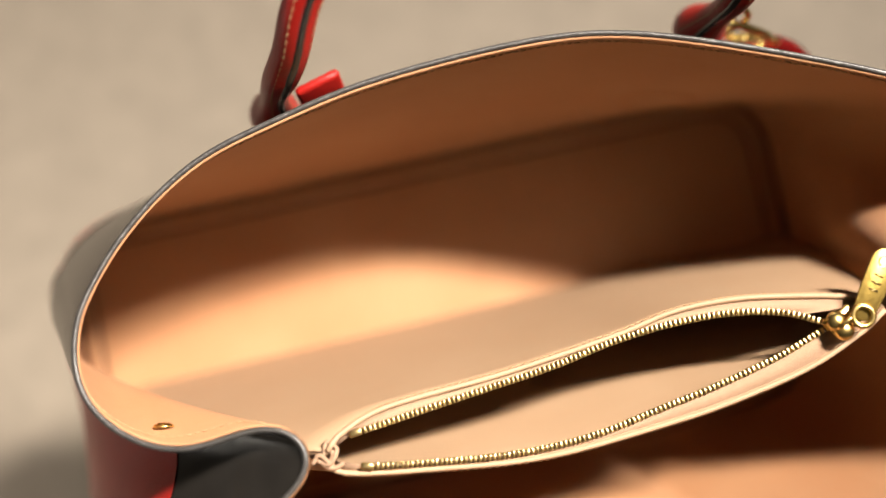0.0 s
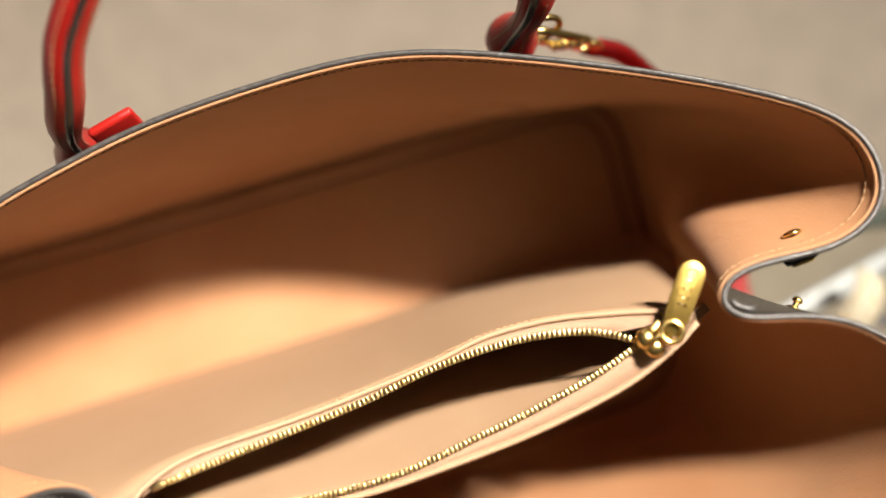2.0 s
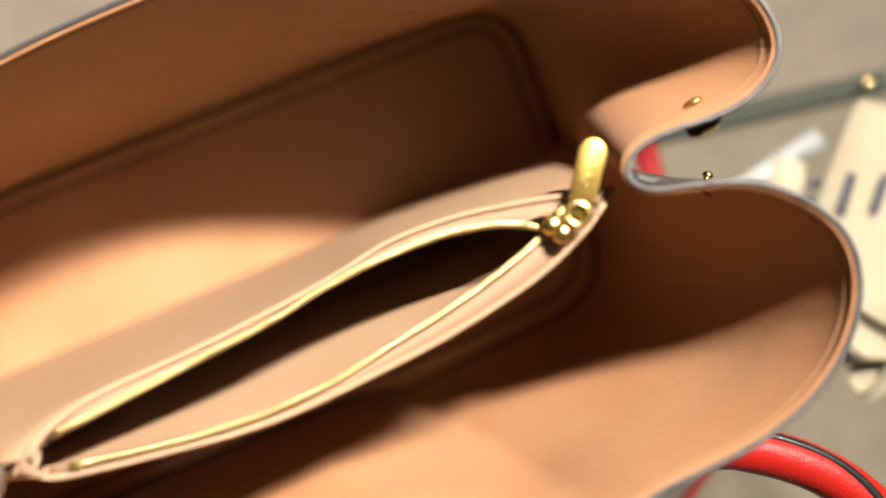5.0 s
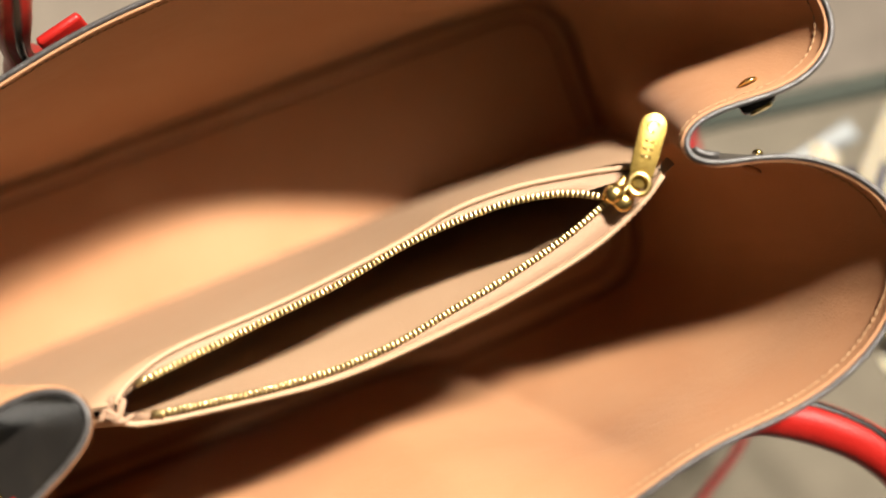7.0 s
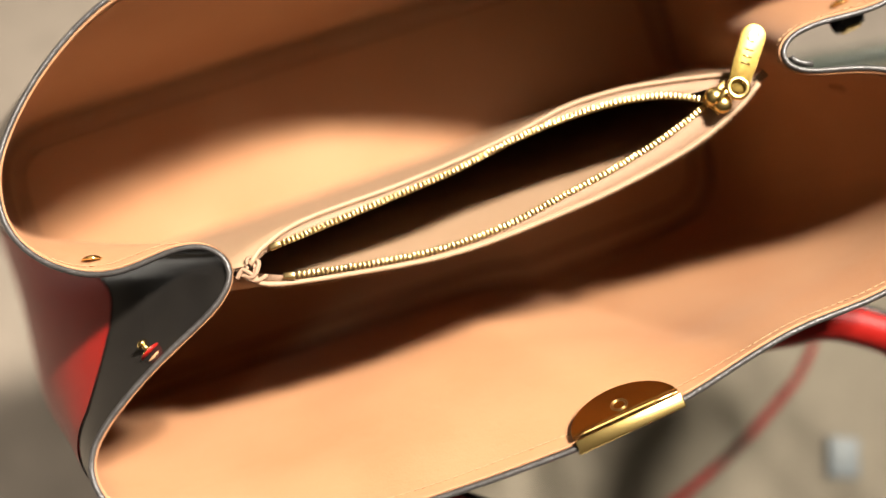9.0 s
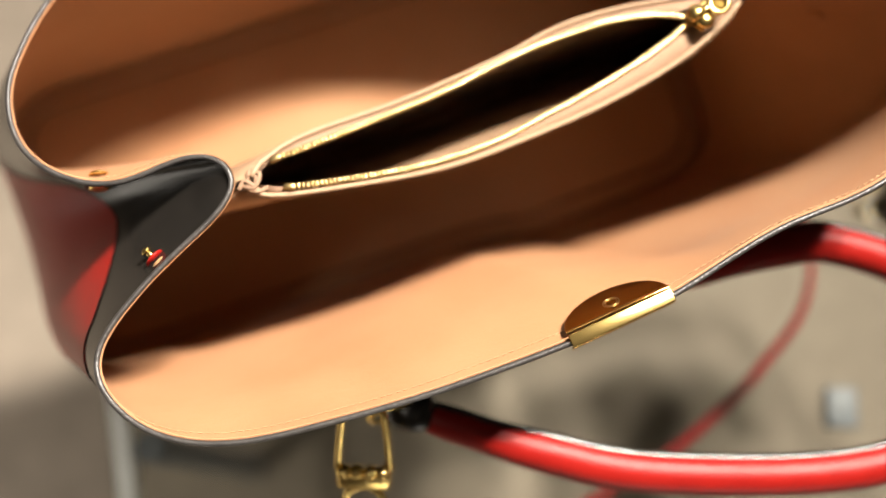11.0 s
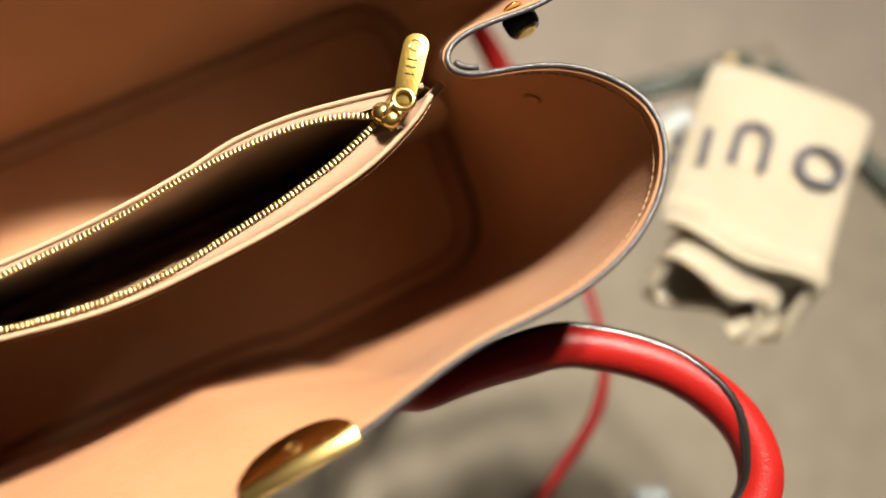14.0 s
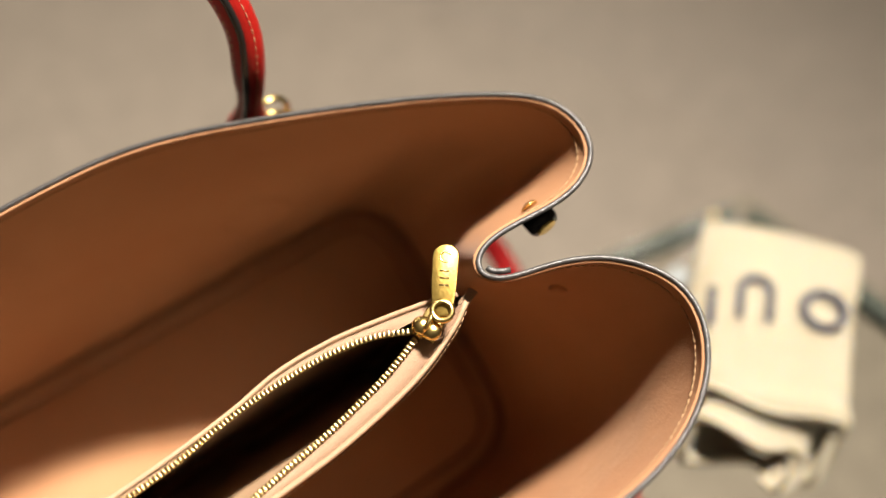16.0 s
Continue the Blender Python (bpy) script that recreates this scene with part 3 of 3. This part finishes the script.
def ribbon(name, path, width, thick, material, parent, label):
    p = spline(path, 120)
    tan = np.gradient(p, axis=0)
    tan /= np.linalg.norm(tan, axis=1)[:, None]
    side = np.cross(tan, np.array((0, 0, 1.0)))
    side /= np.linalg.norm(side, axis=1)[:, None] + 1e-9
    top = np.cross(side, tan)
    # flat beside the gusset, tipped up on its edge along the front
    a = (radians(62) * np.clip((0.0 - p[:, 1]) / 0.06, 0, 1) ** 1.5 - radians(75) * np.clip((p[:, 1] - 0.07) / 0.05, 0, 1))[:, None]
    side, top = side * np.cos(a) + top * np.sin(a), top * np.cos(a) - side * np.sin(a)
    rows = [p + side * (width / 2 * a) + top * (thick / 2 * b) for a, b in ((-1, -.6), (-.93, -1), (.93, -1), (1, -.6), (1, .6), (.93, 1), (-.93, 1), (-1, .6))]
    v = np.stack(rows, 1).reshape(-1, 3)
    f = grid_faces(len(p), 8, True) + [tuple(range(8))[::-1], tuple(len(v) - 8 + k for k in range(8))]
    return mesh_ob(name, v, f, material, parent, label), p, side, top


S_PATH = [(.150, .168, .146), (.174, .162, .118), (.207, .130, .070), (.222, .090, .028), (.222, .050, .008), (.219, .020, .004), (.214, -.030, .005), (.207, -.085, .0075), (.196, -.121, .0075), (.176, -.145, .0075), (.150, -.161, .0075), (.108, -.182, .0075), (.045, -.202, .0075), (-.045, -.214, .0075), (-.105, -.206, .020), (-.133, -.182, .070), (-.139, -.166, .125)]
strap, sp, sside, stop = ribbon("strap", S_PATH, 0.0145, 0.0026, STRAPRED, STRAP, "red leather band")
tube("edge_line", sp + sside * 0.0072, 0.0008, BLACK, strap, "black painted edge", sides=6)
tube("edge_line", sp - sside * 0.0072, 0.0008, BLACK, strap, "black painted edge", sides=6)


def swivel_clip(m):
    """A gold spring clip: a long loop, a barrel and a swivel eye; it hangs along -y of m."""
    loop = [(-.0085, 0), (-.0100, -.018)] + [(-.0085, -.026), (.0085, -.026)] + [(.0100, -.018), (.0085, 0)] + arc(0, .001, .0085, 20, 160, 6)
    clip = tube("swivel_clip", [tuple(m @ Vector((x, y, 0))) for x, y in spline(loop, 60, True)], 0.0021, GOLD, STRAP, "gold swivel clip", closed=True, sides=10)
    bm = bmesh.new()
    box(bm, (0.022, 0.009, 0.006), m @ pose(0, -.029, 0), bevel=0.0024)
    part("clip_bar", bm, GOLD, clip)
    for x in (-.008, -.003, .003, .008):
        bm = bmesh.new()
        bmesh.ops.create_uvsphere(bm, u_segments=14, v_segments=10, radius=0.0034, matrix=m @ pose(x, -.0245, 0.0012) @ Matrix.Diagonal((1, 0.8, 1, 1)))
        part("clip_bead", bm, GOLD, clip)
    eye_m = m @ pose(0, -.041, 0)
    tube("swivel_eye", [tuple(eye_m @ Vector((0.0075 * math.cos(q), 0.0075 * math.sin(q), 0))) for q in np.linspace(0, 2 * math.pi, 26, endpoint=False)], 0.0022, GOLD, clip, closed=True, sides=10)
    return clip


swivel_clip(Matrix.Translation((-.117, -.126, .190)) @ Euler((radians(44), 0, radians(-22))).to_matrix().to_4x4() @ Matrix.Scale(1.3, 4))
hang = Vector((.60, -.10, -.62)).normalized()
side_v = hang.cross(Vector((0.3, 0.9, 0.1))).normalized()
swivel_clip(Matrix.Translation((.118, .173, .179)) @ Matrix((side_v, -hang, side_v.cross(-hang))).transposed().to_4x4())


# ---- glass table ----
TABLE = thing("glass_table", "low clear glass table on a grey-green metal frame", "table")
GLASS = bpy.data.materials.new("tray_glass")
GLASS.use_nodes = True
gn = GLASS.node_tree
gn.nodes.remove(gn.nodes["Principled BSDF"])
g_clear, g_gloss, g_mix = (gn.nodes.new(k) for k in ("ShaderNodeBsdfTransparent", "ShaderNodeBsdfGlossy", "ShaderNodeMixShader"))
g_clear.inputs[0].default_value = (0.92, 0.93, 0.90, 1)
g_gloss.inputs["Roughness"].default_value = 0.03
g_fres = gn.nodes.new("ShaderNodeFresnel")
g_fres.inputs["IOR"].default_value = 1.02
gn.links.new(g_fres.outputs[0], g_mix.inputs[0])
gn.links.new(g_clear.outputs[0], g_mix.inputs[1])
gn.links.new(g_gloss.outputs[0], g_mix.inputs[2])
gn.links.new(g_mix.outputs[0], gn.nodes["Material Output"].inputs[0])
TM = pose(.407, .036, 0, 0, 0, -10)
TL, TD = 0.670, 0.480
STREAK = mat("pale_streak", (0.20, 0.215, 0.235), 0.45, 0.0)
# seen from above the top is a skewed four-sided sheet: far right, far left, near left, near right
TOP = [TM @ Vector(p) for p in ((0, 0, 0), (-TL, 0, 0), (-TL, -TD, 0), (0.215, -TD + 0.02, 0))]


def inset(d):
    """The top's corners moved inwards by d."""
    out = []
    for k in range(4):
        c, a, b = TOP[k], TOP[k - 1], TOP[(k + 1) % 4]
        u, v = (a - c).normalized(), (b - c).normalized()
        out.append(c + (u + v) * (d / max(0.3, u.cross(v).length)))
    return out


bm = bmesh.new()
low, high = ([bm.verts.new((p.x, p.y, z)) for p in inset(0.0)] for z in (-0.008, 0.0))
bm.faces.new(high)
bm.faces.new(low[::-1])
for k in range(4):
    bm.faces.new((low[k], low[(k + 1) % 4], high[(k + 1) % 4], high[k]))
bmesh.ops.recalc_face_normals(bm, faces=bm.faces)
bmesh.ops.bevel(bm, geom=list(bm.edges), offset=0.001, segments=2, affect="EDGES", profile=0.5)
pane = part("glass_top", bm, GLASS, TABLE, "clear glass tabletop", smooth=False)
pane.visible_shadow = False
WHITE_BAR = mat("white_bar", (0.72, 0.73, 0.74), 0.4)
INNER = inset(0.0065)
for k in range(4):
    a, b = INNER[k], INNER[(k + 1) % 4]
    d = b - a
    bm = bmesh.new()
    box(bm, (d.length - 0.014, 0.013, 0.015), Matrix.Translation((a + b) / 2 + Vector((0, 0, -0.0157))) @ pose(0, 0, 0, 0, 0, math.degrees(math.atan2(d.y, d.x))), bevel=0.0015)
    part("frame_bar", bm, WHITE_BAR if k == 1 else FRAMEM, TABLE, "metal frame bar under the glass")
LEG = mat("pale_leg", (0.10, 0.112, 0.125), 0.6, 0.0)
for x, y in ((-.267, -.075), (-.118, .152), (.130, .120), (.090, -.010)):
    bm = bmesh.new()
    bmesh.ops.create_cone(bm, cap_ends=True, segments=24, radius1=0.011, radius2=0.011, depth=0.440, matrix=pose(x, y, -0.229))
    bmesh.ops.bevel(bm, geom=[e for e in bm.edges if abs(e.verts[0].co.z - e.verts[1].co.z) < 1e-5], offset=0.002, segments=2, affect="EDGES", profile=0.5)
    part("leg", bm, LEG, TABLE, "pale shiny round table leg")
# a pale bar under the glass standing in for a reflected streak, and a grey bracket at the near side
for a, b, w, h, mt in (((.337, .015), (.060, -.038), 0.015, 0.010, STREAK), ((.176, -.207), (.196, -.215), 0.028, 0.012, LEG)):
    a, b = Vector((*a, 0)), Vector((*b, 0))
    bm = bmesh.new()
    box(bm, ((b - a).length, w, h), Matrix.Translation((a + b) / 2 + Vector((0, 0, -0.0085 - h / 2))) @ pose(0, 0, 0, 0, 0, math.degrees(math.atan2(b.y - a.y, b.x - a.x))), bevel=0.002)
    part("streak_bar" if mt is STREAK else "bracket", bm, mt, TABLE, "pale streak bar or metal fitting under the glass")
part("frame_screw", disc(0.0032, 0.0012, TM @ pose(-0.030, -0.0065, 0.0), 0.001), BRASS, TABLE, "small pale metal screw")


# ---- rolled dust bag ----
def dust_bag():
    root = thing("dust_bag", "rolled cream cotton dust bag lying on the glass", "dust bag")
    axis0, axis1 = np.array((.276, -.118)), np.array((.384, -.016))
    d = (axis1 - axis0)
    length = np.linalg.norm(d)
    d /= length
    s = np.array((d[1], -d[0]))
    A, B, C = 0.061, 0.0270, 0.0285
    turns, seg, rows = 1.6, 220, 36

    def surf(u, k, lift=0.0):
        """A point of the roll: u the winding (0 inside, 1 outside), k along its axis."""
        a = 2 * math.pi * (turns * u) - 0.5 * math.pi + 0.35
        scale = 0.42 + 0.58 * u
        n = 3.0
        c, q = math.cos(a), math.sin(a)
        rr = (abs(c) ** n + abs(q) ** n) ** (-1 / n)
        px, pz = (A * scale + 1.9 * lift) * rr * c, (B * scale + lift) * rr * q
        end = max(0.0, 1 - k / 0.35)
        w = noise.noise(Vector((u * turns * 2.2, k * 3.0, 4.0))) * (0.0022 + 0.0060 * end)
        w += noise.noise(Vector((u * turns * 7.0, k * 8.0, 9.0))) * (0.0005 + 0.0030 * end)
        g = 1 + w / max(0.01, A * scale * 0.6)
        kk = k * length + 0.006 * math.sin(3 * a) * end + (-0.004 * (1 - u) if k < 0.5 else -0.004 * (1 - u)) * 0.6
        # the open end is cut back at the top, so that the folds show
        kk += 0.034 * (1 - k) ** 2 * (pz / B + 1) / 2 - 0.022 * (1 - u) * (1 - k) ** 2
        x, y = axis0 + d * kk + s * px * g
        return np.array((x, y, C + pz * g))

    outer = [surf(u, k) for k in np.linspace(0, 1, rows) for u in np.linspace(0, 1, seg)]
    inner = [surf(u, k, -0.0043) for k in np.linspace(0, 1, rows) for u in np.linspace(0, 1, seg)]
    m = rows * seg
    f = grid_faces(rows, seg) + [tuple(i + m for i in q)[::-1] for q in grid_faces(rows, seg)]
    f += [(j, j + 1, j + 1 + m, j + m) for j in range(seg - 1)]
    f += [(m - seg + j + 1, m - seg + j, 2 * m - seg + j, 2 * m - seg + j + 1) for j in range(seg - 1)]
    # cloth that closes the gaps between the windings a little way inside the mouth
    turn = 1 / turns
    us = np.linspace(0.0, 1 - turn, 120)
    gap = [surf(u, 0.13) for u in us] + [surf(u + turn, 0.12, -0.0043) for u in us]
    mesh_ob("inner_folds", gap, grid_faces(2, 120), CANVAS, root, "inner folds of the rolled cloth")
    roll = mesh_ob("roll", outer + inner, f, CANVAS, root, "rolled cream cotton cloth")

    def printed(cx, cy, w, h, ang, hole=False, name="print_mark"):
        """A flat navy mark laid on top of the roll; w along the row of marks, h across it."""
        ca, sa = math.cos(radians(ang)), math.sin(radians(ang))
        vs, fs = [], []
        if hole:
            ringn = 36
            for i in range(ringn):
                a = 2 * math.pi * i / ringn
                for k in (1.0, 0.62):
                    vs.append((w / 2 * k * math.cos(a), h / 2 * (k * 0.96 + 0.04 * (k < 1)) * math.sin(a)))
            fs = [(2 * i, 2 * ((i + 1) % ringn), 2 * ((i + 1) % ringn) + 1, 2 * i + 1) for i in range(ringn)]
        else:
            nx, ny = 4, 8
            vs = [((i / nx - .5) * w, (j / ny - .5) * h) for j in range(ny + 1) for i in range(nx + 1)]
            fs = grid_faces(ny + 1, nx + 1)
        out = []
        for a, b in vs:
            x, y = cx + a * ca - b * sa, cy + a * sa + b * ca
            rel = np.array((x, y)) - axis0
            pu, k = float(rel @ s), float(rel @ d) / length
            t = min(abs(pu) / A, 0.98)
            z = C + B * (1 - t ** 3) ** (1 / 3)
            out.append((x, y, z + 0.0016))
        return mesh_ob(name, out, fs, NAVY, root, "dark navy printed mark")

    def arch(cx, cy, w, h, line, ang):
        """A navy arch: two legs joined by a half round, its round end away from the mouth."""
        ca, sa = math.cos(radians(ang)), math.sin(radians(ang))
        rad = (w - line) / 2
        run = [(-rad, -h / 2)] + [(-rad, v) for v in np.linspace(-h / 2, h / 2 - rad, 5)[1:]]
        run += [(rad * math.cos(q), h / 2 - rad + rad * math.sin(q)) for q in np.linspace(math.pi, 0, 14)[1:]]
        run += [(rad, v) for v in np.linspace(h / 2 - rad, -h / 2, 5)[1:]]
        run = np.array(run)
        tan = np.gradient(run, axis=0)
        tan /= np.linalg.norm(tan, axis=1)[:, None]
        nrm = np.stack([-tan[:, 1], tan[:, 0]], 1) * line / 2
        out = []
        for a, b in np.vstack([run + nrm, run - nrm]):
            x, y = cx + a * ca - b * sa, cy + a * sa + b * ca
            t = min(abs(float((np.array((x, y)) - axis0) @ s)) / A, 0.98)
            out.append((x, y, C + B * (1 - t ** 3) ** (1 / 3) + 0.0016))
        return mesh_ob("print_mark", out, grid_faces(2, len(run)), NAVY, root, "dark navy printed mark")

    row = -39
    printed(.290, -.022, .0065, .006, row + 20)
    printed(.299, -.014, .0065, .006, row + 20)
    printed(.309, -.027, .0055, .027, row - 4)
    arch(.334, -.040, .0245, .029, .0056, row - 5)
    printed(.366, -.070, .033, .029, row, hole=True)
    # a folded tape tab beside the roll
    tab = spline([(.300, .008, .022), (.287, -.006, .034), (.272, -.020, .030), (.262, -.031, .014)], 24)
    side = np.array((.62, -.70, 0)) * 0.0105
    lerp = [tab + side, tab - side, tab - side - np.array((0, 0, .0018)), tab + side - np.array((0, 0, .0018))]
    n = 24
    v = np.vstack(lerp)
    f = [tuple(r * n + j + o for r, o in ((k, 0), (k, 1), ((k + 1) % 4, 1), ((k + 1) % 4, 0))) for k in range(4) for j in range(n - 1)]
    mesh_ob("tape_tab", v, f, CANVAS, root, "folded cream cotton tape tab")
    return root


dust_bag()
